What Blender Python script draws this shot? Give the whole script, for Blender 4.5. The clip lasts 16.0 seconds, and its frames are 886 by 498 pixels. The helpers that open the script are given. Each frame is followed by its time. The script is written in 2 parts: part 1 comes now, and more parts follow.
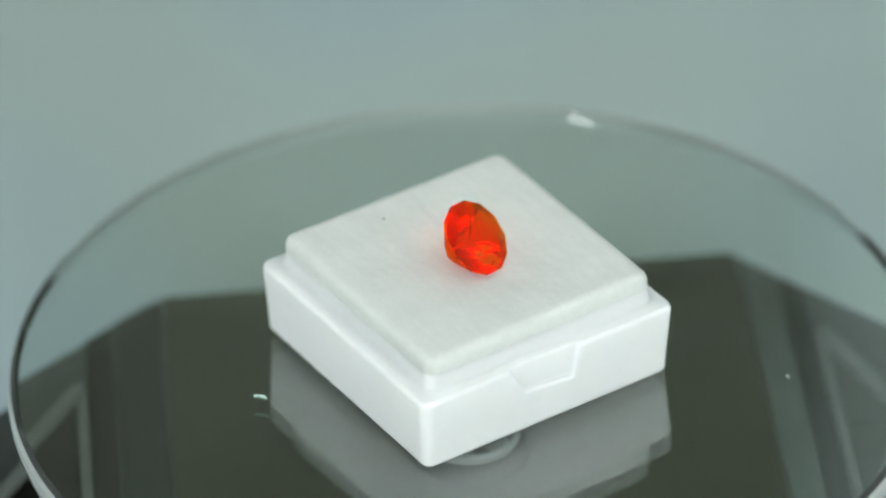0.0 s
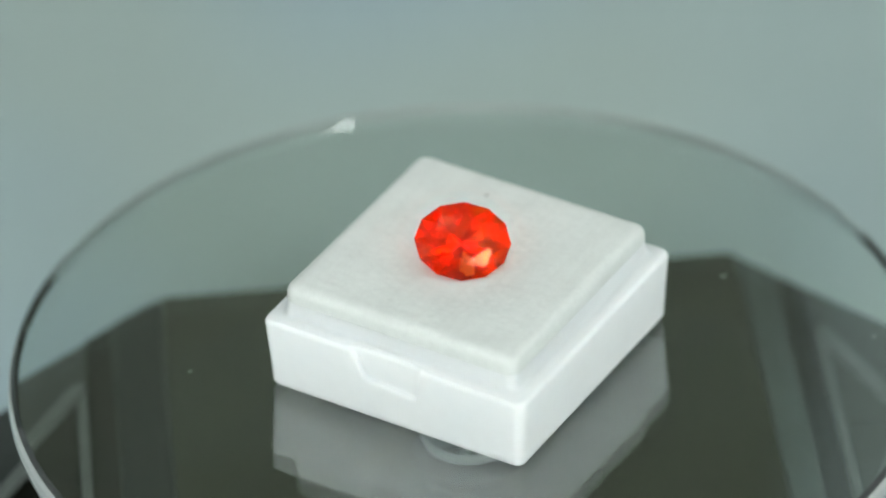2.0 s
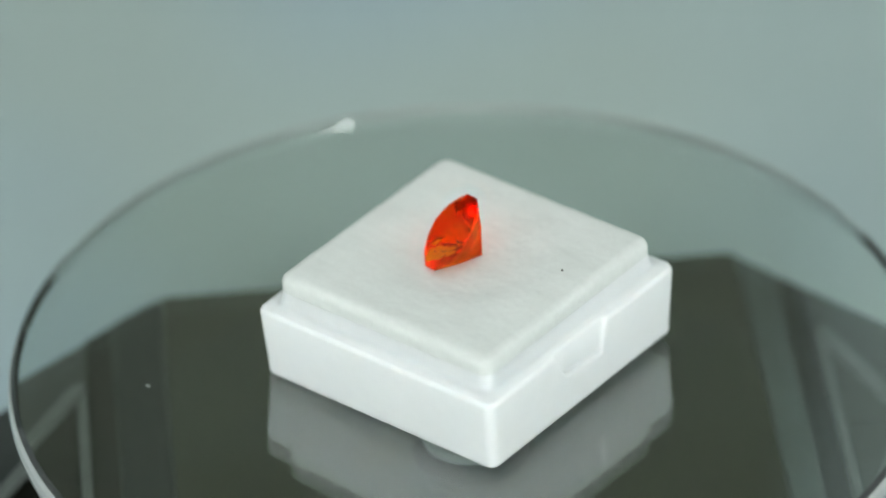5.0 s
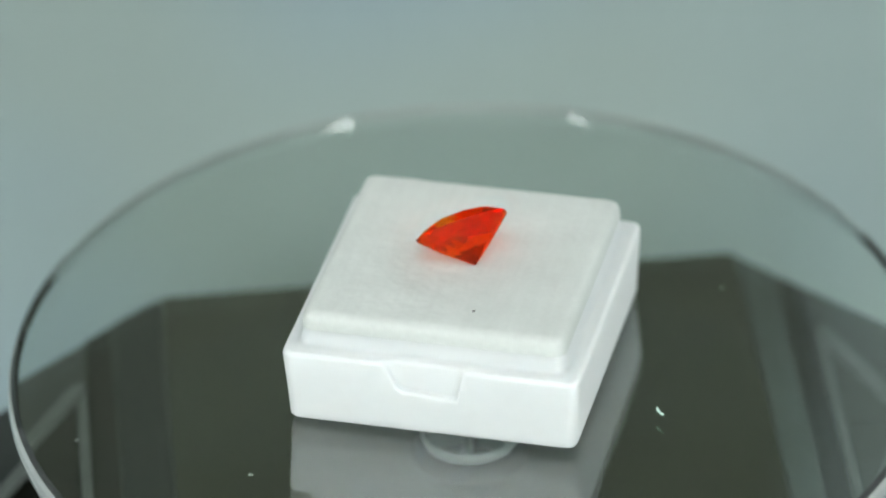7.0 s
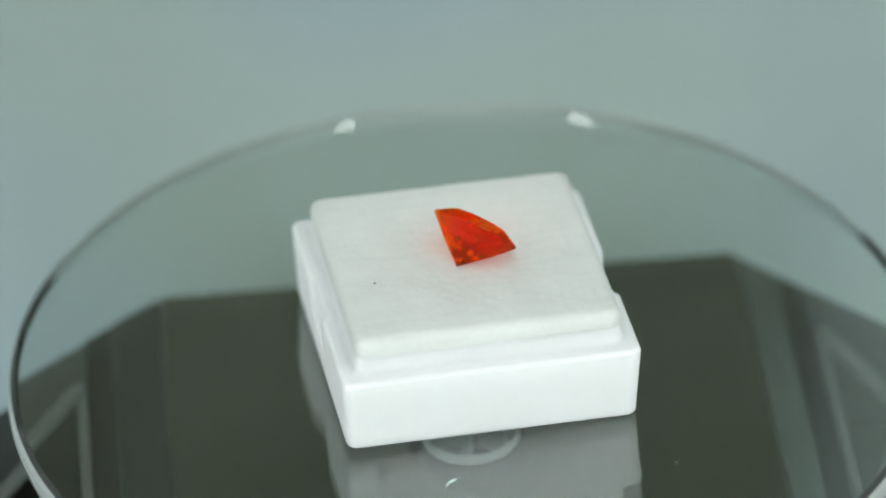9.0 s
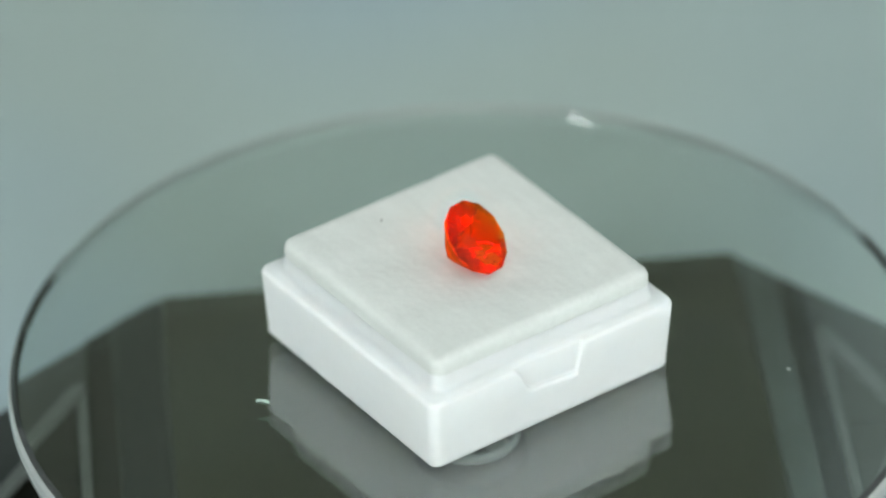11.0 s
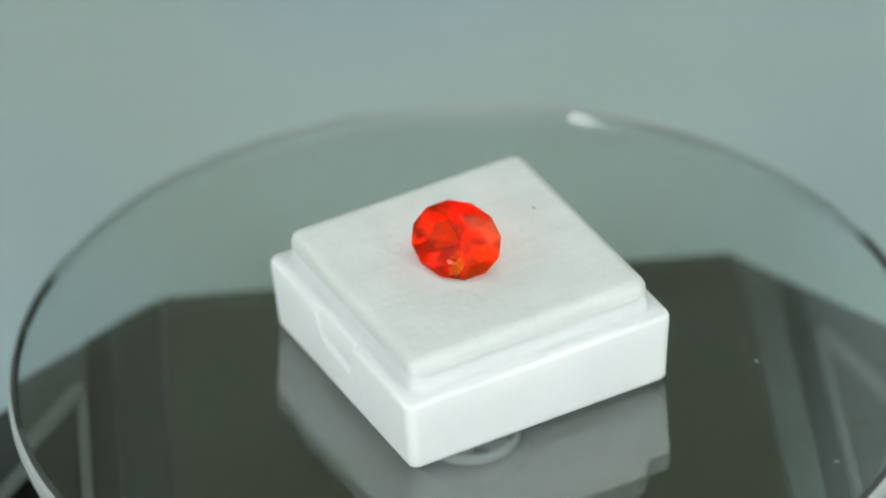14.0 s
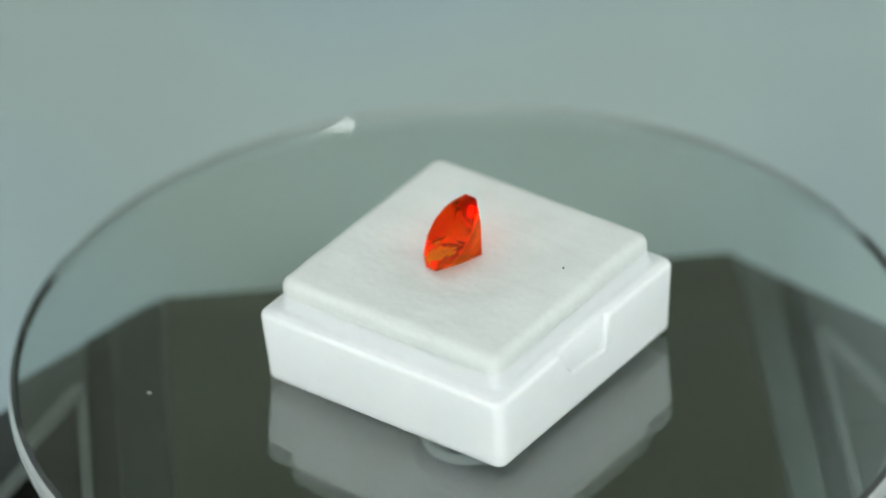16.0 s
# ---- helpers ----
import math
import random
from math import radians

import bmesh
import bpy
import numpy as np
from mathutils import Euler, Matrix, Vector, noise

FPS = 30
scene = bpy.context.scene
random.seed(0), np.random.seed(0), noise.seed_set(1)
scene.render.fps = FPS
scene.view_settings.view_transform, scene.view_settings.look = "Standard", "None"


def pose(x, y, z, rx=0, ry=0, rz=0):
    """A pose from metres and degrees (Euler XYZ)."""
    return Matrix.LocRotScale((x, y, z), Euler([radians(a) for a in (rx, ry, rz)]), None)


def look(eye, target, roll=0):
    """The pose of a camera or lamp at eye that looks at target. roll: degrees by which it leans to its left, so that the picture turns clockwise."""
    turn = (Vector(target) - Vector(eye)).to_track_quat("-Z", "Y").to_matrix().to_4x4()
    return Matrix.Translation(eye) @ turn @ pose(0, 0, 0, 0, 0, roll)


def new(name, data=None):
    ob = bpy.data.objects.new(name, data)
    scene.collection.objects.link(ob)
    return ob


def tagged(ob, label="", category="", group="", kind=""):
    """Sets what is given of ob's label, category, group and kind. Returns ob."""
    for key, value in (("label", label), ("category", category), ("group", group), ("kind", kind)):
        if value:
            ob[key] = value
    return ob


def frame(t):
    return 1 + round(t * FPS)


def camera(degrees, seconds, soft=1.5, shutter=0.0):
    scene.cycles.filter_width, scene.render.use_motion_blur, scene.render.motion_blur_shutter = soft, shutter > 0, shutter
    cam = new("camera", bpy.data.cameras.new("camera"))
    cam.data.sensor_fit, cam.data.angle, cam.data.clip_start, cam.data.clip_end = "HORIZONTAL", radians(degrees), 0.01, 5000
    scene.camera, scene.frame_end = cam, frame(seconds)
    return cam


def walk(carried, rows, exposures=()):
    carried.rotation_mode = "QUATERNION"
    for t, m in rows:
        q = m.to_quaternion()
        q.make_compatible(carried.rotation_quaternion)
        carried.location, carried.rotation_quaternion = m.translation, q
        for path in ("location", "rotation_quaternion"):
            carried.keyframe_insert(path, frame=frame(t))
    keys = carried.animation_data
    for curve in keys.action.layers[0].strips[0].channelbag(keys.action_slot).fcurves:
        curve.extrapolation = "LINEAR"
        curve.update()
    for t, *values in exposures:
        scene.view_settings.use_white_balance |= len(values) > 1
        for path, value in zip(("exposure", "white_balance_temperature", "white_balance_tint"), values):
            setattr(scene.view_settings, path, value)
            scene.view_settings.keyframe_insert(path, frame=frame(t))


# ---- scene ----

# A faceted orange gemstone on a small white gem box that turns on a glass display turntable, inside an added, unseen
# booth.
SECONDS = 16.0
cam = camera(8.966, SECONDS, soft=2.0)
EYE = (0.0, -0.470095, 0.336677)
YAW, PITCH, ROLL = radians(-0.266884), radians(34.570298), -1.882764
AIM = (EYE[0] + math.sin(YAW) * math.cos(PITCH), EYE[1] + math.cos(YAW) * math.cos(PITCH), EYE[2] - math.sin(PITCH))
CAM_POSE = look(EYE, AIM, ROLL)
walk(cam, [(0.0, CAM_POSE), (SECONDS, CAM_POSE)], exposures=((0.0, 0.0), (SECONDS, 0.0)))
cam.data.dof.use_dof = True
cam.data.dof.focus_distance = 0.566
cam.data.dof.aperture_fstop = 12.0

# the turntable's turn: degrees at t = 1 s and degrees a second
TURN_AT_ONE, TURN_RATE = 0.62345, -32.528468

# ---- light ----
world = bpy.data.worlds.new("world")
world.use_nodes = True
world.node_tree.nodes["Background"].inputs[0].default_value = (0.02, 0.021, 0.022, 1)
world.node_tree.nodes["Background"].inputs[1].default_value = 1.0
scene.world = world

CEILING_GLOW = 2.4
BAR_GLOW = 12.6


# ---- materials ----
def material(name, base, rough=0.5, metal=0.0, spec=0.5, grain=None, blotch=None, bump=None):
    """A principled surface. grain, blotch: (scale, amount) of colour change; bump: (scale, strength, metres)."""
    mat = bpy.data.materials.new(name)
    mat.use_nodes = True
    nt = mat.node_tree
    bsdf = nt.nodes["Principled BSDF"]
    bsdf.inputs["Base Color"].default_value = (*base, 1)
    bsdf.inputs["Roughness"].default_value = rough
    bsdf.inputs["Metallic"].default_value = metal
    bsdf.inputs["Specular IOR Level"].default_value = spec
    where = nt.nodes.new("ShaderNodeTexCoord").outputs["Object"]
    colour = None
    for spec_pair in (grain, blotch):
        if not spec_pair:
            continue
        tex = nt.nodes.new("ShaderNodeTexNoise")
        tex.inputs["Scale"].default_value = spec_pair[0]
        tex.inputs["Detail"].default_value = 4
        nt.links.new(where, tex.inputs["Vector"])
        span = nt.nodes.new("ShaderNodeMapRange")
        span.inputs["From Min"].default_value, span.inputs["From Max"].default_value = 0.3, 0.7
        span.inputs["To Min"].default_value, span.inputs["To Max"].default_value = 1 - spec_pair[1], 1 + spec_pair[1]
        nt.links.new(tex.outputs["Fac"], span.inputs["Value"])
        mul = nt.nodes.new("ShaderNodeVectorMath")
        mul.operation = "SCALE"
        if colour is None:
            mul.inputs[0].default_value = base
        else:
            nt.links.new(colour, mul.inputs[0])
        nt.links.new(span.outputs["Result"], mul.inputs["Scale"])
        colour = mul.outputs["Vector"]
    if colour is not None:
        nt.links.new(colour, bsdf.inputs["Base Color"])
    if bump:
        tex = nt.nodes.new("ShaderNodeTexNoise")
        tex.inputs["Scale"].default_value = bump[0]
        tex.inputs["Detail"].default_value = 3
        nt.links.new(where, tex.inputs["Vector"])
        node = nt.nodes.new("ShaderNodeBump")
        node.inputs["Strength"].default_value = bump[1]
        node.inputs["Distance"].default_value = bump[2]
        nt.links.new(tex.outputs["Fac"], node.inputs["Height"])
        nt.links.new(node.outputs["Normal"], bsdf.inputs["Normal"])
    return mat


def glass(name, colour, ior, rough=0.0):
    mat = bpy.data.materials.new(name)
    mat.use_nodes = True
    nt = mat.node_tree
    nt.nodes.clear()
    out = nt.nodes.new("ShaderNodeOutputMaterial")
    node = nt.nodes.new("ShaderNodeBsdfGlass")
    node.inputs["Color"].default_value = (*colour, 1)
    node.inputs["IOR"].default_value = ior
    node.inputs["Roughness"].default_value = rough
    nt.links.new(node.outputs[0], out.inputs["Surface"])
    return mat


def glow(name, colour, strength):
    mat = bpy.data.materials.new(name)
    mat.use_nodes = True
    nt = mat.node_tree
    nt.nodes.clear()
    out = nt.nodes.new("ShaderNodeOutputMaterial")
    node = nt.nodes.new("ShaderNodeEmission")
    node.inputs["Color"].default_value = (*colour, 1)
    node.inputs["Strength"].default_value = strength
    nt.links.new(node.outputs[0], out.inputs["Surface"])
    return mat


M_SWEEP = material("grey_paper", (0.352, 0.432, 0.424), 0.75, grain=(900, 0.03), blotch=(9, 0.05), bump=(1500, 0.1, 0.0002))
nt = M_SWEEP.node_tree
tint_noise, tint_mix = nt.nodes.new("ShaderNodeTexNoise"), nt.nodes.new("ShaderNodeMix")
tint_noise.inputs["Scale"].default_value, tint_noise.inputs["Detail"].default_value = 14, 1
tint_mix.data_type, tint_mix.blend_type = "RGBA", "MULTIPLY"
tint_ramp = nt.nodes.new("ShaderNodeValToRGB")
tint_ramp.color_ramp.elements[0].position, tint_ramp.color_ramp.elements[0].color = 0.35, (1.0, 1.0, 0.96, 1)
tint_ramp.color_ramp.elements[1].position, tint_ramp.color_ramp.elements[1].color = 0.65, (0.95, 1.0, 1.08, 1)
nt.links.new(nt.nodes["Texture Coordinate"].outputs["Object"], tint_noise.inputs["Vector"])
nt.links.new(tint_noise.outputs["Fac"], tint_ramp.inputs["Fac"])
tint_mix.inputs[0].default_value = 1.0
base_socket = nt.nodes["Principled BSDF"].inputs["Base Color"]
nt.links.new(base_socket.links[0].from_socket, tint_mix.inputs[6])
nt.links.new(tint_ramp.outputs["Color"], tint_mix.inputs[7])
nt.links.new(tint_mix.outputs[2], base_socket)
M_WALL = material("booth_white", (0.72, 0.74, 0.74), 0.8, grain=(60, 0.02), blotch=(4, 0.03))
M_DARK = material("added_screen_olive", (0.112, 0.122, 0.094), 0.9, grain=(80, 0.1), blotch=(6, 0.1))
M_GREYWALL = material("grey_green_paint", (0.31, 0.36, 0.345), 0.8, grain=(60, 0.03), blotch=(5, 0.05))
M_TRAY = material("white_plastic", (0.665, 0.69, 0.685), 0.6, spec=0.35, grain=(700, 0.01), blotch=(120, 0.015), bump=(2500, 0.05, 0.0001))
soft_plastic = M_TRAY.node_tree.nodes["Principled BSDF"]
soft_plastic.inputs["Subsurface Weight"].default_value = 1.0
soft_plastic.inputs["Subsurface Radius"].default_value = (1.0, 0.95, 0.9)
soft_plastic.inputs["Subsurface Scale"].default_value = 0.0024
M_FOAM = material("white_foam", (0.595, 0.625, 0.595), 0.95, spec=0.1, grain=(2200, 0.02), blotch=(260, 0.03), bump=(2600, 0.10, 0.0002))
nt = M_FOAM.node_tree
weave_map, weave_noise, weave_span, weave_mul = (nt.nodes.new(k) for k in ("ShaderNodeMapping", "ShaderNodeTexNoise", "ShaderNodeMapRange", "ShaderNodeVectorMath"))
weave_map.inputs["Scale"].default_value = (1.0, 0.10, 1.0)
weave_noise.inputs["Scale"].default_value = 1300
weave_span.inputs["From Min"].default_value, weave_span.inputs["From Max"].default_value = 0.3, 0.7
weave_span.inputs["To Min"].default_value, weave_span.inputs["To Max"].default_value = 0.98, 1.02
weave_mul.operation = "SCALE"
base_socket = nt.nodes["Principled BSDF"].inputs["Base Color"]
nt.links.new(base_socket.links[0].from_socket, weave_mul.inputs[0])
nt.links.new(nt.nodes["Texture Coordinate"].outputs["Object"], weave_map.inputs["Vector"])
nt.links.new(weave_map.outputs["Vector"], weave_noise.inputs["Vector"])
nt.links.new(weave_noise.outputs["Fac"], weave_span.inputs["Value"])
nt.links.new(weave_span.outputs["Result"], weave_mul.inputs["Scale"])
nt.links.new(weave_mul.outputs["Vector"], base_socket)
M_BLACK = material("black_gloss_plastic", (0.012, 0.015, 0.006), 0.06, spec=0.8, grain=(300, 0.1), blotch=(40, 0.15))
M_BLACK.node_tree.nodes["Principled BSDF"].inputs["IOR"].default_value = 1.5
M_CHANNEL = material("black_matt_plastic", (0.005, 0.006, 0.004), 0.6, spec=0.05, grain=(300, 0.1), blotch=(40, 0.15))
# Left strip: the dimmer light on that side is put into its colour.
M_DIMSTRIP = material("side_strip_dim", (0.008, 0.012, 0.011), 0.5, spec=0.12, grain=(300, 0.1), blotch=(40, 0.15))
M_COLLAR = material("collar_black", (0.004, 0.005, 0.005), 0.95, spec=0.0, grain=(300, 0.1))
# Right recess only: colour lightened for the light reflected on that side.
M_LITRECESS = material("corner_recess_lit", (0.016, 0.019, 0.012), 0.3, spec=0.4, grain=(300, 0.1), blotch=(40, 0.15))
# Right strip: lighter copy, its stronger reflected light is in the colour.
M_LITSTRIP = material("side_strip_lit", (0.055, 0.074, 0.068), 0.2, grain=(300, 0.08), blotch=(40, 0.15))
M_CORNER = material("grey_plastic", (0.028, 0.035, 0.032), 0.5, spec=0.25, grain=(300, 0.08), blotch=(40, 0.15))
M_RIDGE = material("light_grey_plastic", (0.085, 0.10, 0.092), 0.45, grain=(300, 0.06), blotch=(40, 0.1))
M_DISC = glass("clear_glass", (0.965, 0.995, 0.985), 2.2)
M_RIM = material("ground_glass_edge", (0.82, 0.86, 0.83), 0.10, grain=(400, 0.03), blotch=(60, 0.05))
M_RIM.node_tree.nodes["Principled BSDF"].inputs["Transmission Weight"].default_value = 0.55
M_KNOB = glass("clear_acrylic", (0.90, 0.95, 0.93), 1.46, 0.03)


def gem_material():
    """A slightly cloudy stone: a sharp and a soft glass mixed, red-orange with a yellow end along GEM_ALONG."""
    mat = bpy.data.materials.new("orange_gem")
    mat.use_nodes = True
    nt = mat.node_tree
    nt.nodes.clear()
    where, along, zone, mix, out = (nt.nodes.new("ShaderNode" + k) for k in ("TexCoord", "VectorMath", "MapRange", "MixShader", "OutputMaterial"))
    along.operation = "DOT_PRODUCT"
    along.inputs[1].default_value = GEM_ALONG
    zone.inputs["From Min"].default_value, zone.inputs["From Max"].default_value = GEM_ZONE
    nt.links.new(where.outputs["Object"], along.inputs[0])
    nt.links.new(along.outputs["Value"], zone.inputs["Value"])
    for k, (red, yellow, rough) in enumerate((((1.0, 0.21, 0.010), (1.0, 0.40, 0.02), 0.0), ((1.0, 0.19, 0.008), (1.0, 0.38, 0.02), 0.18))):
        tint, body = nt.nodes.new("ShaderNodeMix"), nt.nodes.new("ShaderNodeBsdfGlass")
        tint.data_type = "RGBA"
        tint.inputs[6].default_value, tint.inputs[7].default_value = (*red, 1), (*yellow, 1)
        nt.links.new(zone.outputs["Result"], tint.inputs[0])
        nt.links.new(tint.outputs[2], body.inputs["Color"])
        body.inputs["IOR"].default_value = 1.70
        body.inputs["Roughness"].default_value = rough
        nt.links.new(body.outputs[0], mix.inputs[1 + k])
    mix.inputs[0].default_value = 0.45
    polish, skin = nt.nodes.new("ShaderNodeBsdfAnisotropic"), nt.nodes.new("ShaderNodeMixShader")
    polish.inputs["Roughness"].default_value = 0.0
    skin.inputs[0].default_value = 0.02
    nt.links.new(mix.outputs[0], skin.inputs[1])
    nt.links.new(polish.outputs[0], skin.inputs[2])
    nt.links.new(skin.outputs[0], out.inputs["Surface"])
    return mat


GEM_ALONG, GEM_ZONE = (0.77, 0.64, 0.0), (0.0003, 0.0018)
M_GEM = gem_material()
M_GREYRING = material("knob_glint_grey", (0.20, 0.235, 0.225), 0.3, grain=(500, 0.04), blotch=(90, 0.06))
M_FLECK = material("dark_fleck", (0.05, 0.045, 0.04), 0.9)
M_LINT = material("lint", (0.55, 0.72, 0.66), 0.9)
M_DUST = material("dust", (0.32, 0.36, 0.34), 0.9)
M_CASE = material("lamp_case", (0.5, 0.5, 0.5), 0.4, metal=0.6)
M_PANEL = glow("panel_diffuser", (0.97, 1.0, 0.99), CEILING_GLOW)
M_BAR = glow("bar_diffuser", (0.98, 1.0, 0.99), BAR_GLOW)


# ---- mesh helpers ----
def mesh_of(name, bm, mat, smooth=False):
    bmesh.ops.recalc_face_normals(bm, faces=bm.faces)
    me = bpy.data.meshes.new(name)
    bm.to_mesh(me)
    bm.free()
    me.materials.append(mat)
    for f in me.polygons:
        f.use_smooth = smooth
    return me


def part(name, bm, mat, parent, label="", smooth=False):
    ob = new(name, mesh_of(name, bm, mat, smooth))
    ob.parent = parent
    if label:
        tagged(ob, label)
    return ob


def box_bm(lo, hi, bevel=0.0, segments=2):
    bm = bmesh.new()
    bmesh.ops.create_cube(bm, size=1.0)
    for v in bm.verts:
        v.co = Vector([lo[i] + (v.co[i] + 0.5) * (hi[i] - lo[i]) for i in range(3)])
    if bevel:
        bmesh.ops.bevel(bm, geom=bm.edges[:], offset=bevel, segments=segments, profile=0.5, affect="EDGES")
    return bm


def prism_bm(outline, z0, z1, bevel=0.0):
    """A plate with the given outline in plan."""
    bm = bmesh.new()
    low = [bm.verts.new((x, y, z0)) for x, y in outline]
    top = [bm.verts.new((x, y, z1)) for x, y in outline]
    n = len(outline)
    bm.faces.new(low[::-1])
    rim = bm.faces.new(top)
    for i in range(n):
        bm.faces.new((low[i], low[(i + 1) % n], top[(i + 1) % n], top[i]))
    if bevel:
        bmesh.ops.bevel(bm, geom=list(rim.edges), offset=bevel, segments=2, profile=0.5, affect="EDGES")
    return bm


def lathe_bm(profile, steps=96, cap=True):
    """A turned body about z from (radius, z) pairs."""
    bm = bmesh.new()
    rings = [[bm.verts.new((r * math.cos(2 * math.pi * i / steps), r * math.sin(2 * math.pi * i / steps), z)) for i in range(steps)]
             for r, z in profile]
    for a, b in zip(rings, rings[1:]):
        for i in range(steps):
            bm.faces.new((a[i], a[(i + 1) % steps], b[(i + 1) % steps], b[i]))
    if cap:
        bm.faces.new(rings[0][::-1])
        bm.faces.new(rings[-1])
    return bm


def loop_points(hx, hy, r, side=40, arc=8):
    """Points round a rounded rectangle: side points along each side, arc points round each corner."""
    out = []
    for k, (sx, sy) in enumerate(((1, -1), (1, 1), (-1, 1), (-1, -1))):
        a0 = -90 + 90 * k
        for j in range(arc + 1):
            a = radians(a0 + 90 * j / arc)
            out.append((sx * (hx - r) + r * math.cos(a), sy * (hy - r) + r * math.sin(a)))
        nx, ny = ((1, 1), (-1, 1), (-1, -1), (1, -1))[k]
        x0, y0 = out[-1]
        a = radians(a0 + 90)
        x1, y1 = nx * (hx - r) + r * math.cos(a), ny * (hy - r) + r * math.sin(a)
        for j in range(1, side):
            out.append((x0 + (x1 - x0) * j / side, y0 + (y1 - y0) * j / side))
    return out


def loft_bm(rings, cap_low=True, cap_top=True):
    bm = bmesh.new()
    made = [[bm.verts.new(p) for p in ring] for ring in rings]
    n = len(made[0])
    for a, b in zip(made, made[1:]):
        for i in range(n):
            bm.faces.new((a[i], a[(i + 1) % n], b[(i + 1) % n], b[i]))
    if cap_low:
        bm.faces.new(made[0][::-1])
    if cap_top:
        bm.faces.new(made[-1])
    return bm


# ---- the table paper and the added booth ----
def make_booth():
    ob = new("table_paper", mesh_of("table_paper", box_bm((-0.45, -0.85, -0.034), (0.45, 0.36, -0.030), 0.001), M_SWEEP))
    tagged(ob, "pale grey-green paper sheet covering the table", "floor", kind="structure")
    # walls and ceiling are out of view, added to bounce and reflect light
    for name, lo, hi, mat, label in (
            ("wall_west", (-0.47, -0.85, -0.034), (-0.452, 0.36, 0.65), M_WALL, "unseen white side wall, added to bounce light"),
            ("wall_east", (0.452, -0.85, -0.034), (0.47, 0.36, 0.65), M_WALL, "unseen white side wall, added to bounce light"),
            ("wall_south", (-0.47, -0.87, -0.034), (0.47, -0.852, 0.65), M_WALL, "unseen white front wall, added to bounce light"),
            ("wall_north", (-0.47, 0.366, -0.034), (0.47, 0.384, 0.65), M_GREYWALL, "unseen grey-green wall, added for the glass to reflect"),
            ("ceiling", (-0.47, -0.87, 0.652), (0.47, 0.38, 0.67), M_WALL, "unseen white ceiling, added to bounce light")):
        ob = new(name, mesh_of(name, box_bm(lo, hi, 0.002), mat))
        tagged(ob, label, "wall" if "wall" in name else "ceiling", kind="structure")


def make_added_screen():
    """A dark screen in soft folds, standing on the table in front of the back wall. Unseen; added to darken reflections
    in the glass.
    """
    bm = bmesh.new()
    n = 120
    for z0, z1 in ((-0.030, 0.300),):
        front = [[bm.verts.new((-0.14 + 0.200 * i / n, 0.345 + 0.003 * math.sin(i * 0.21) + 0.0015 * math.sin(i * 0.087), z)) for i in range(n + 1)] for z in (z0, z1)]
        back = [[bm.verts.new((v.co.x, v.co.y + 0.003, v.co.z)) for v in row] for row in front]
    for i in range(n):
        bm.faces.new((front[0][i], front[0][i + 1], front[1][i + 1], front[1][i]))
        bm.faces.new((back[0][i + 1], back[0][i], back[1][i], back[1][i + 1]))
        bm.faces.new((front[1][i], front[1][i + 1], back[1][i + 1], back[1][i]))
    ob = new("added_screen", mesh_of("added_screen", bm, M_DARK, True))
    tagged(ob, "unseen narrow dark olive-grey screen, added to darken reflections in the glass", "screen")


def make_lamp(name, label, m, length, width, mat):
    lamp = new(name)
    lamp.matrix_world = m
    part("case", box_bm((-length / 2 - 0.006, -width / 2 - 0.006, 0.001), (length / 2 + 0.006, width / 2 + 0.006, 0.022), 0.003), M_CASE, lamp)
    part("diffuser", box_bm((-length / 2, -width / 2, -0.003), (length / 2, width / 2, 0.003), 0.002), mat, lamp, "glowing white diffuser")
    return tagged(lamp, label, "lamp")


def make_light_bar(x, y):
    """An upright light bar on a round foot, turned towards the turntable."""
    lamp = new("light_bar")
    lamp.matrix_world = pose(x, y, -0.030, 0, 0, math.degrees(math.atan2(-y, -x)))
    part("foot", lathe_bm([(0.035, 0.0), (0.035, 0.006), (0.032, 0.009), (0.012, 0.011)], 40), M_CASE, lamp)
    part("pole", lathe_bm([(0.007, 0.011), (0.007, 0.12)], 20), M_CASE, lamp)
    part("case", box_bm((-0.018, -0.08, 0.12), (0.0, 0.08, 0.53), 0.004), M_CASE, lamp)
    part("diffuser", box_bm((-0.001, -0.075, 0.125), (0.004, 0.075, 0.525), 0.002), M_BAR, lamp, "glowing white diffuser")
    return tagged(lamp, "upright white light bar on a round grey foot", "lamp", group="light bars")


# ---- the turntable ----
GLASS_TOP = -0.0003
BASE_TOP, BASE_TURN = -0.0152, 4.2


def mm(points):
    return [(x / 1000, y / 1000) for x, y in points]


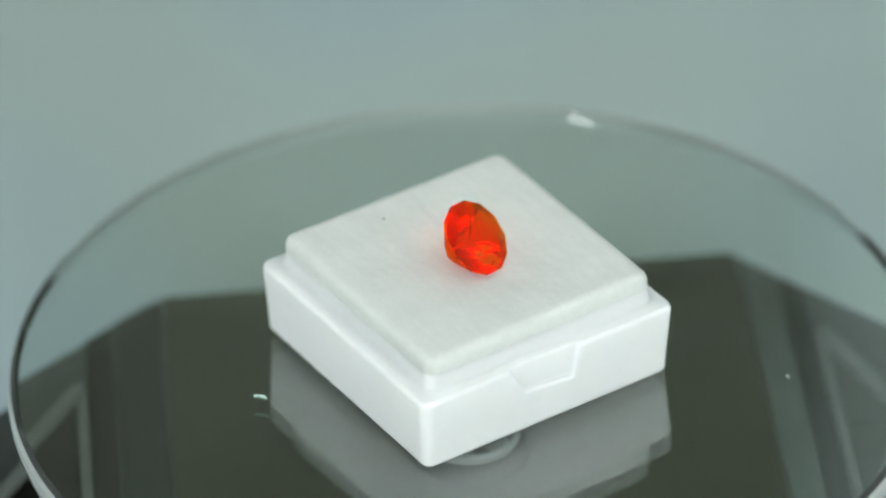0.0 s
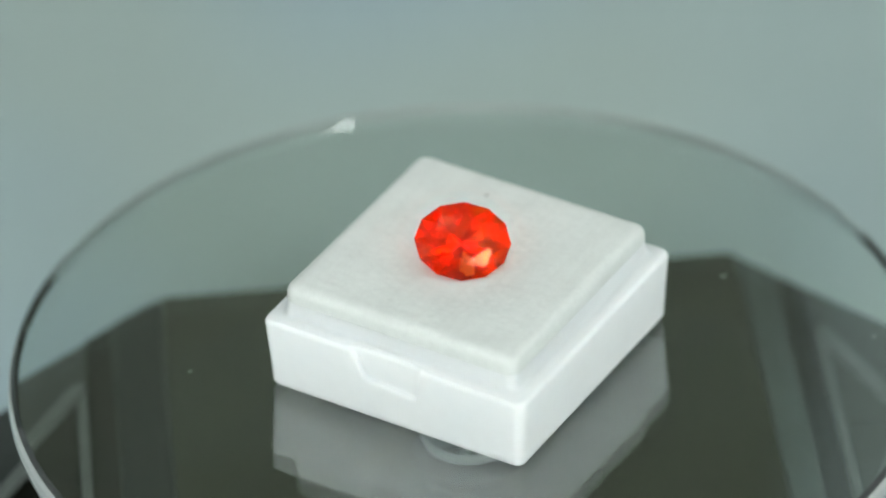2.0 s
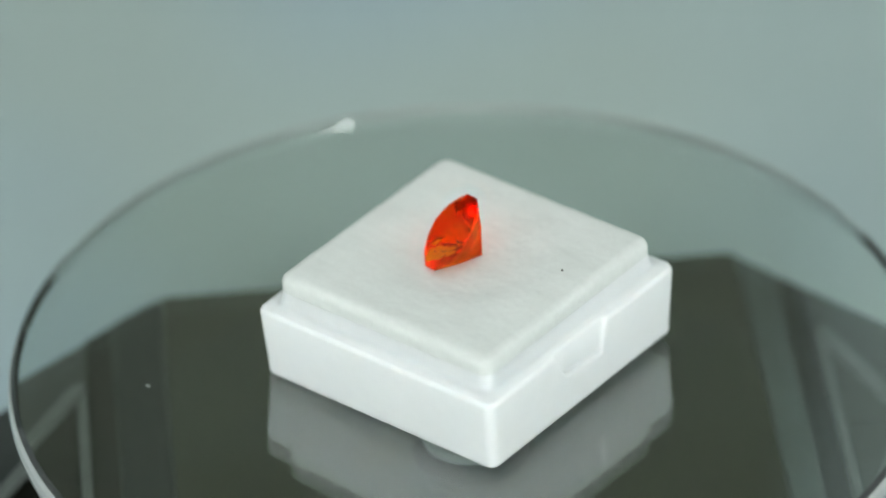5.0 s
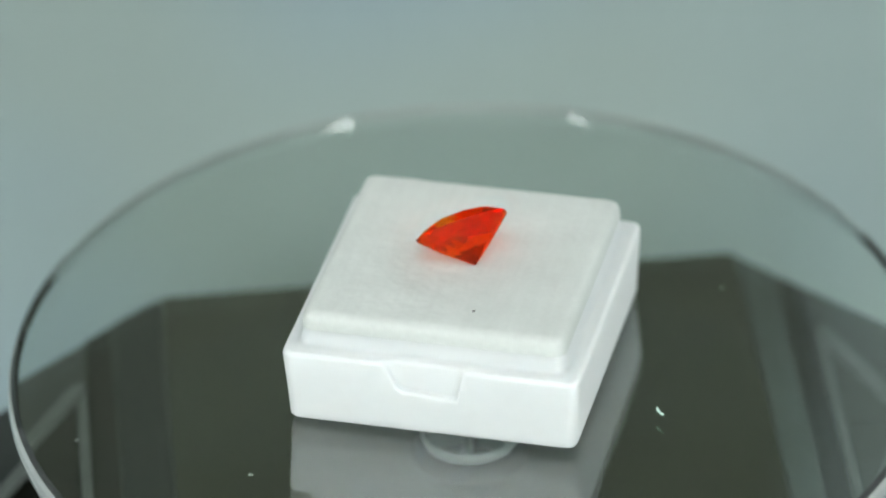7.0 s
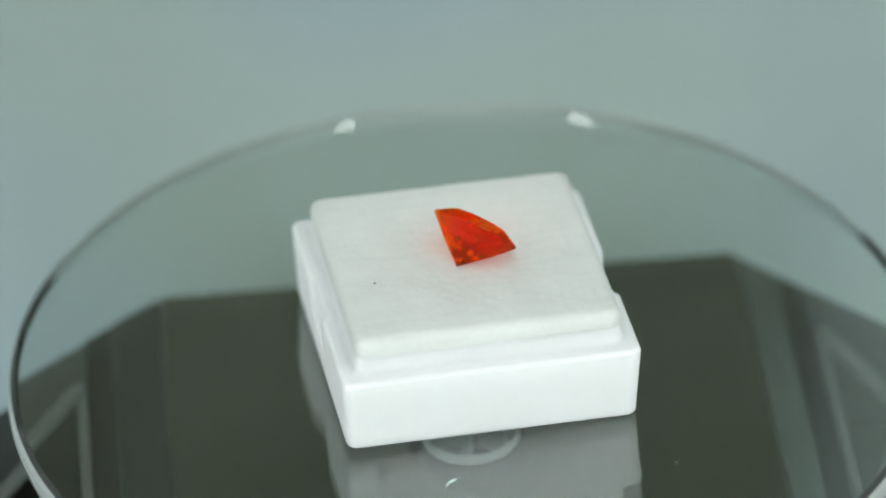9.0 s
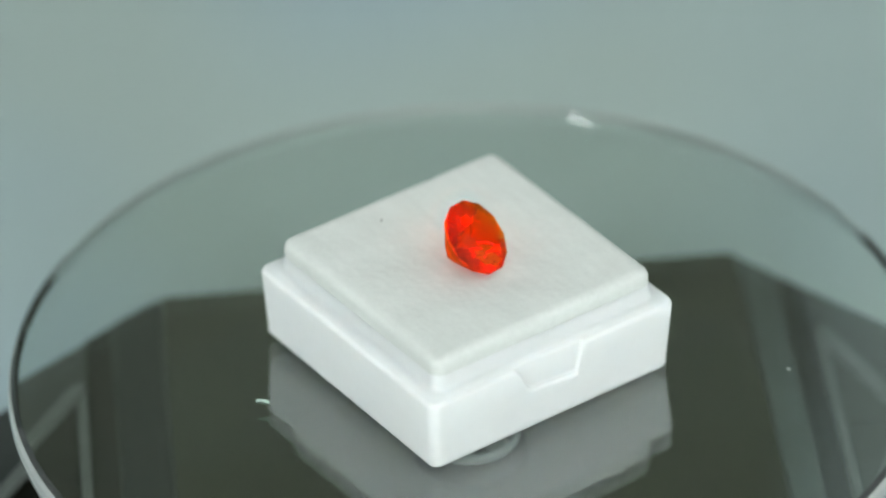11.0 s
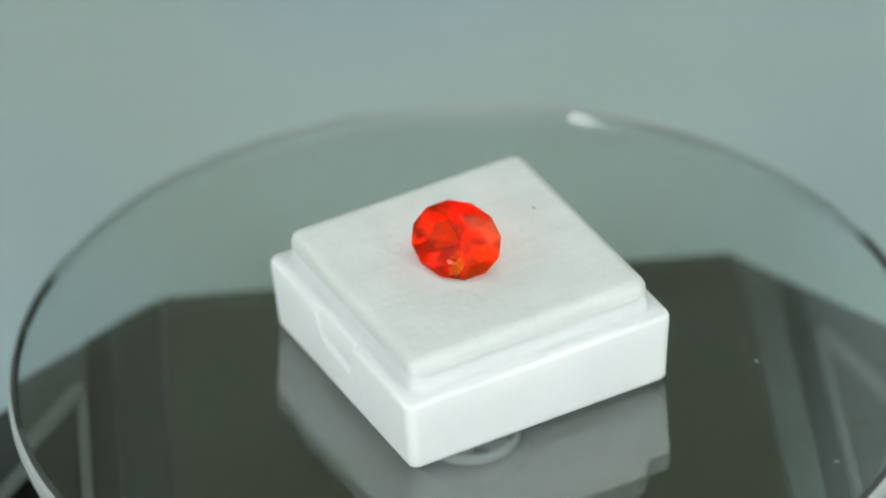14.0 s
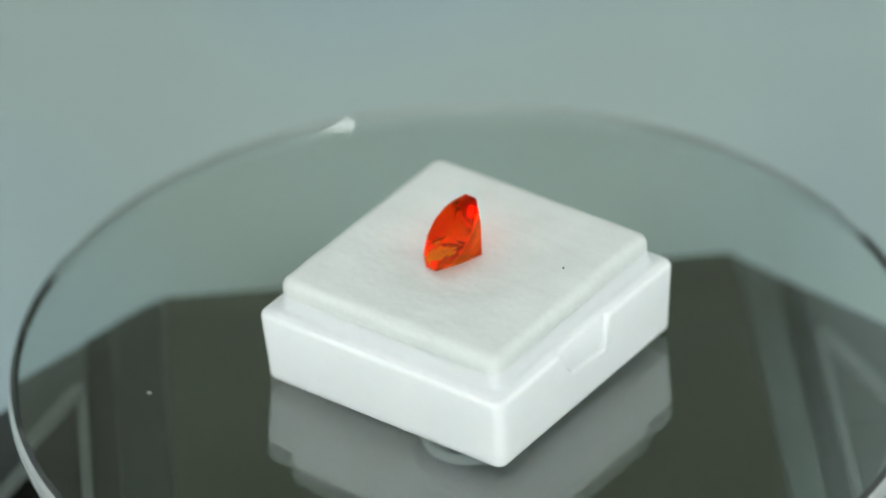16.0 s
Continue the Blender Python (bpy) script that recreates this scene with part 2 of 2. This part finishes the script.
def make_turntable():
    table = new("turntable")
    tagged(table, "glass display turntable on a black octagonal plastic base", "turntable")
    turn = Matrix.Rotation(radians(BASE_TURN), 4, "Z")

    def put(name, bm, mat, label="", smooth=False):
        bm.transform(turn)
        return part(name, bm, mat, table, label, smooth)

    top = BASE_TOP
    put("base_body", prism_bm(mm([(31.4, 32.4), (-30.7, 31.6), (-54, 12.4), (-54, -12.4), (-30.7, -31.6), (31.4, -32.4), (54, -9.3), (54, 9.3)]), -0.030, top - 0.0004, 0.0002),
        M_CORNER, "dark grey octagonal base")
    put("top_panel", prism_bm(mm([(31.6, 31.9), (31.2, 32.3), (-30.3, 31.5), (-30.6, 31.3), (-30.6, -31.4), (31.6, -31.9)]), top - 0.0009, top, 0.0001), M_BLACK, "glossy black top panel")
    # side by side outwards: strip, groove, rib, then the recessed corner; the two ends differ a little, each placed to
    # fit the camera's view
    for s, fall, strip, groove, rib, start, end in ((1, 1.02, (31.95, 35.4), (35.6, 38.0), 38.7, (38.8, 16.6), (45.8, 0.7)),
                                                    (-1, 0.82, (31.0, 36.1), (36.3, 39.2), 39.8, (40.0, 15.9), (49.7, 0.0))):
        x0, x1, x2, x3 = *strip, *groove
        y0, y1, y2, y3 = [(32.5 if s > 0 else 31.5) - fall * (x - 31.0) for x in (x0, x1, x2, x3)]
        # same part on both sides; lit copy right, dim copy left
        put("side_strip", prism_bm(mm([(s * x0, y0), (s * x1, y1), (s * x1, -y1), (s * x0, -y0)][::s]), top - 0.0009, top - 0.0001, 0.0002), M_LITSTRIP if s > 0 else M_DIMSTRIP, "side strip, coloured lighter for brighter reflected light" if s > 0 else "side strip, coloured darker for dimmer reflected light")
        put("channel", prism_bm(mm([(s * x2, y2), (s * x3, y3), (s * x3, -y3), (s * x2, -y2)][::s]), top - 0.0009, top - 0.0003, 0.00005), M_CHANNEL, "black groove")
        put("rib", box_bm((s * rib / 1000 - 0.0005, -0.019, top - 0.0009), (s * rib / 1000 + 0.0005, 0.0165, top + 0.0003), 0.0003), M_RIDGE)
        for e in (1, -1):
            # the recess tone carries the light: paler copy right, black left
            put("corner_recess", prism_bm(mm([(s * (rib + 0.7), e * (start[1] - 2.6)), (s * (end[0] - 1.2), e * 0.5), (s * (rib + 0.7), e * 0.02)][::s * e]), top - 0.0009, top - 0.0003, 0.00005), M_LITRECESS if s > 0 else M_CHANNEL)
            a, b = Vector(start), Vector(end)
            d = (b - a).normalized()
            q = Vector((d.y, -d.x)) * 0.8
            ring = [a + q, b + q, b - q, a - q]
            put("corner_rib", prism_bm(mm([(s * p.x, e * p.y) for p in ring][::s * e]), top - 0.0009, top + 0.0005, 0.0003), M_RIDGE)
    part("collar", lathe_bm([(0.0060, top - 0.0005), (0.0060, top + 0.0003), (0.0053, top + 0.0014), (0.0048, top + 0.0016)]), M_COLLAR, table, "matt black collar", True)
    part("knob", lathe_bm([(0.0040, top + 0.0017), (0.0047, top + 0.0019), (0.0048, top + 0.0024), (0.0046, top + 0.0046), (0.0042, top + 0.0058), (0.0036, top + 0.0064), (0.0036, GLASS_TOP - 0.0037)]),
         M_KNOB, table, "clear acrylic knob", True)
    # pale ring and fins imitate the bright rim and streaks of the acrylic
    part("knob_ring", lathe_bm([(0.0044, top + 0.0017), (0.0050, top + 0.0018), (0.0051, top + 0.0022), (0.0050, top + 0.0027), (0.0048, top + 0.0029), (0.0047, top + 0.0024), (0.0044, top + 0.0017)], 64, False),
         M_GREYRING, table, "pale grey ring imitating the bright knob rim", True)
    for k in range(6):
        glint_fin = box_bm((0.0006, -0.0003, top + 0.0018), (0.0043, 0.0003, top + 0.0056), 0.0002)
        glint_fin.transform(Matrix.Rotation(radians(60 * k + 24), 4, "Z"))
        part("glint_fin", glint_fin, M_GREYRING, table)
    # a ground, slightly bulging edge under a narrow polished chamfer
    r, th, low = 0.0472, 0.0036, GLASS_TOP
    disc = part("glass_disc", lathe_bm([(r - 0.0011, low - th), (r - 0.0004, low - th + 0.0003), (r - 0.0001, low - th + 0.0010), (r, low - 0.0018), (r - 0.0001, low - 0.0010),
                                        (r - 0.0004, low - 0.0004), (r - 0.0009, low)], 1440),
                M_DISC, table, "clear round glass plate with ground rim")
    disc.data.materials.append(M_RIM)
    for f in disc.data.polygons:
        f.material_index = int(abs(f.normal.z) < 0.7)
    disc.visible_shadow = False
    return table, disc


# ---- the gem box ----
HX, HY, RIM, TOP = 0.01535, 0.01528, 0.0079, 0.0117
HB, HI = 0.01482, 0.01360


def notch(u):
    """Depth of the cut in the rim, u from 0 to 1 along a notched side."""
    if u < 0.34 or u > 0.615:
        return 0.0
    ramp = min(1.0, (u - 0.34) / 0.06)
    return 0.0031 * ramp * ramp * (3 - 2 * ramp) + 0.0005 * max(0.0, (u - 0.45) / 0.16)


def make_gem_box():
    thing = new("gem_box")
    tagged(thing, "open white plastic gem box with foam pad and notched rim", "box")
    tilt = Matrix.Translation((0.00006, 0.00034, 0.00035)) @ Euler((radians(1.1), radians(0.5), 0)).to_matrix().to_4x4()

    def ring(hx, hy, r, z):
        return [(x, y, z) for x, y in loop_points(hx, hy, r)]

    def rim_ring(hx, hy, r, z, share=1.0):
        out = []
        for x, y in loop_points(hx, hy, r):
            cut = 0.0
            if abs(y) > hy * 0.98 and abs(x) < hx:
                u = (x / hx + 1) / 2
                cut = notch(u if y < 0 else 1 - u)
            out.append((x, y, z - cut * share))
        return out

    rings = [ring(HB - 0.0005, HB - 0.0005, 0.0007, 0.0), ring(HB - 0.0002, HB - 0.0002, 0.0009, 0.0001), ring(HB, HB, 0.0010, 0.0004)]
    rings += [ring(HB + (HX - 0.0001 - HB) * k, HB + (HY - 0.0001 - HB) * k, 0.0011, 0.0004 + (RIM - 0.0009) * k) for k in (0.1, 0.2, 0.3, 0.4)]
    # the cut goes through the outer skin of the rim only
    skin = HX - 0.0007
    for d, up in ((0.0001, -0.0005), (0.0002, -0.00015), (0.00045, 0.0)):
        rings.append(rim_ring(HX - d, HY - d, 0.0011, RIM + up))
    rings.append(rim_ring(skin + 0.0001, skin + 0.0001, 0.0010, RIM))
    rings.append(rim_ring(skin, skin, 0.0010, RIM, 0.9))
    rings.append(rim_ring(skin - 0.0001, skin - 0.0001, 0.0010, RIM, 0.12))
    rings.append(rim_ring(skin - 0.0003, skin - 0.0003, 0.0010, RIM, 0.0))
    rings += [ring(HI + d, HI + d, 0.0012, z) for d, z in (
        (0.0005, RIM + 0.00004), (0.0002, RIM + 0.00015), (0.00006, RIM + 0.0004), (0.0, RIM + 0.0009),
        (-0.0001, TOP - 0.0021), (-0.0003, TOP - 0.0017), (-0.0006, TOP - 0.0013))]
    bm = loft_bm(rings)
    # the box leans a little; its foot stands on the glass
    for v in bm.verts:
        sink = max(0.0, 1.0 - v.co.z / 0.0040)
        v.co = tilt @ v.co
        v.co.z = max(v.co.z + GLASS_TOP * sink, GLASS_TOP + 0.00002)
    part("tray", bm, M_TRAY, thing, "white plastic tray with raised middle and cut rim", True)
    # the pad swells a little towards its middle
    bm = bmesh.new()
    n, h = 128, HI - 0.00005
    grid = [[None] * (n + 1) for _ in range(n + 1)]
    for i in range(n + 1):
        for j in range(n + 1):
            x, y = (2 * i / n - 1) * h, (2 * j / n - 1) * h
            e = min(h - abs(x), h - abs(y))
            k = min(1.0, e / 0.0012)
            z = TOP - 0.00095 + 0.00090 * math.sqrt(max(0, 1 - (1 - k) ** 2))
            z += 0.00007 * noise.noise((x * 300, y * 300, 0)) + 0.00003 * noise.noise((x * 1300, y * 1300, 3)) * k
            away = math.hypot(x - 0.0005, y + 0.0011) / 0.0105
            if away < 1:
                z -= 0.00043 * (0.5 + 0.5 * math.cos(math.pi * max(0.0, (away - 0.35) / 0.65)))
            cr = 0.0013
            if abs(x) > h - cr and abs(y) > h - cr:
                cx, cy = math.copysign(h - cr, x), math.copysign(h - cr, y)
                d = max(abs(x - cx), abs(y - cy))
                w = Vector((x - cx, y - cy))
                if w.length > 1e-9:
                    w = w.normalized() * d
                x, y = cx + w.x, cy + w.y
            grid[i][j] = bm.verts.new((x, y, z))
    for i in range(n):
        for j in range(n):
            bm.faces.new((grid[i][j], grid[i + 1][j], grid[i + 1][j + 1], grid[i][j + 1]))
    edge = [e for e in bm.edges if e.is_boundary]
    made = bmesh.ops.extrude_edge_only(bm, edges=edge)["geom"]
    for v in made:
        if isinstance(v, bmesh.types.BMVert):
            v.co.z -= 0.0009
    bm.transform(tilt)
    part("foam_pad", bm, M_FOAM, thing, "off-white foam pad", True)
    return thing


# ---- the gemstone ----
GEM_CULET, GEM_AZ, GEM_EL, GEM_ROLL = Vector((-0.00138, 0.00112, 0.01160)), radians(-50.53), radians(43.7), radians(-9.1)
GEM_A, GEM_B, GEM_D, GEM_C, GEM_TABLE = 0.00490, 0.00402, 0.00423, 0.00118, 0.54


def make_gemstone():
    """Twelve-sided oval brilliant: table, star, kite and girdle facets above, two tiers below."""
    pts = []
    for k in range(12):
        a = 2 * math.pi * k / 12
        for z in (0.0, -0.00022):
            pts.append((GEM_A * math.cos(a), GEM_B * math.sin(a), z + 0.0001))
    for k in range(6):
        a = 2 * math.pi * k / 6 + radians(39)
        for f, z in ((GEM_TABLE, 1.0), (GEM_TABLE + 0.09, 0.88)):
            pts.append((f * GEM_A * math.cos(a), f * GEM_B * math.sin(a), GEM_C * z))
        a += math.pi / 6
        pts.append((0.80 * GEM_A * math.cos(a), 0.80 * GEM_B * math.sin(a), GEM_C * 0.56))
    for k in range(12):
        a = 2 * math.pi * k / 12 + math.pi / 12
        f, z = ((0.46, 0.60), (0.58, 0.47))[k % 2]
        pts.append((f * GEM_A * math.cos(a), f * GEM_B * math.sin(a), -GEM_D * z))
    pts.append((0, 0, -GEM_D))
    bm = bmesh.new()
    for q in pts:
        bm.verts.new(q)
    bmesh.ops.convex_hull(bm, input=bm.verts[:])
    bmesh.ops.dissolve_limit(bm, angle_limit=radians(0.6), verts=bm.verts[:], edges=bm.edges[:])
    n = Vector((math.cos(GEM_EL) * math.cos(GEM_AZ), math.cos(GEM_EL) * math.sin(GEM_AZ), math.sin(GEM_EL)))
    h = Vector((-math.sin(GEM_AZ), math.cos(GEM_AZ), 0))
    v = n.cross(h)
    u = math.cos(GEM_ROLL) * h + math.sin(GEM_ROLL) * v
    w = -math.sin(GEM_ROLL) * h + math.cos(GEM_ROLL) * v
    m = Matrix((u, w, n)).transposed().to_4x4()
    bm.transform(Matrix.Translation(GEM_CULET + n * GEM_D) @ m)
    bmesh.ops.recalc_face_normals(bm, faces=bm.faces)
    stone = new("gemstone")
    girdle = GEM_CULET + n * GEM_D
    groups = {"table": [], "crown": [], "girdle": [], "pavilion": []}
    for f in bm.faces:
        hgt = (f.calc_center_median() - girdle).dot(n)
        lean = f.normal.dot(n)
        groups["table" if lean > 0.999 and hgt > GEM_C * 0.9 else "girdle" if abs(lean) < 0.2 else "crown" if lean > 0 else "pavilion"].append([v.co.copy() for v in f.verts])
    bm.free()
    for name, faces in groups.items():
        me = bpy.data.meshes.new(name)
        verts = [c for f in faces for c in f]
        index, polys = 0, []
        for f in faces:
            polys.append(list(range(index, index + len(f))))
            index += len(f)
        me.from_pydata(verts, [], polys)
        me.materials.append(M_GEM)
        ob = new(name, me)
        ob.parent = stone
        ob.visible_shadow = False
    return tagged(stone, "faceted oval orange-red gemstone leaning on the foam pad", "gemstone")


# ---- lint and dust on the glass ----
def make_lint(x, y, turn, length, thick, bend, mat, label, z=GLASS_TOP):
    bm = bmesh.new()
    steps, sides = 10, 6
    rings = []
    for i in range(steps + 1):
        k = i / steps - 0.5
        c = Vector((x + length * k * math.cos(turn) - bend * (k * k * 4 - 0.5) * math.sin(turn), y + length * k * math.sin(turn) + bend * (k * k * 4 - 0.5) * math.cos(turn), z + thick))
        r = thick * (0.55 + 0.45 * math.cos(k * 2.6)) * (1 + 0.25 * math.sin(9 * k))
        rings.append([c + Vector((-r * math.cos(6.283 * j / sides) * math.sin(turn), r * math.cos(6.283 * j / sides) * math.cos(turn), r * math.sin(6.283 * j / sides))) for j in range(sides)])
    ob = new("lint", mesh_of("lint", loft_bm(rings), mat, True))
    return tagged(ob, label, "lint")


make_booth()
make_added_screen()
# The panel is out of view, added for soft light from above.
make_lamp("panel_lamp", "large square white panel lamp, unseen, added for light from above", pose(0.07, -0.20, 0.6295), 0.50, 0.40, M_PANEL)
make_light_bar(-0.375, -0.56)
make_light_bar(0.375, -0.56)
TABLE, DISC = make_turntable()
BOX = make_gem_box()
GEM = make_gemstone()
LINT = [make_lint(-0.0213, 0.0060, -0.93, 0.0014, 0.00013, -0.00018, M_LINT, "pale green curled lint fibre on the glass"),
        make_lint(-0.0232, -0.0165, 0.4, 0.0003, 0.00006, 0.0001, M_DUST, "tiny pale dust speck on the glass"),
        make_lint(0.0239, -0.0226, 1.9, 0.0005, 0.00011, 0.0001, M_DUST, "tiny pale dust speck on the glass"),
        make_lint(0.0163, 0.0246, 0.2, 0.0005, 0.00009, 0.0001, M_DUST, "tiny pale dust speck on the glass"),
        make_lint(0.0350, 0.0226, 1.2, 0.0005, 0.00009, 0.0001, M_DUST, "tiny pale dust speck on the glass")]
LINT.append(make_lint(-0.0033, 0.0099, 0.7, 0.0003, 0.00009, 0.00005, M_FLECK, "tiny dark fleck on the white foam pad", 0.0122))
for ob in LINT:
    tagged(ob, group="lint and dust")


def motions():
    """All that stands on the glass turns with it about the upright axis."""
    rows = [(0.5 * i, pose(0, 0, 0, 0, 0, TURN_AT_ONE + TURN_RATE * (0.5 * i - 1.0))) for i in range(33)]
    for ob in (DISC, BOX, GEM, *LINT):
        walk(ob, rows)


motions()
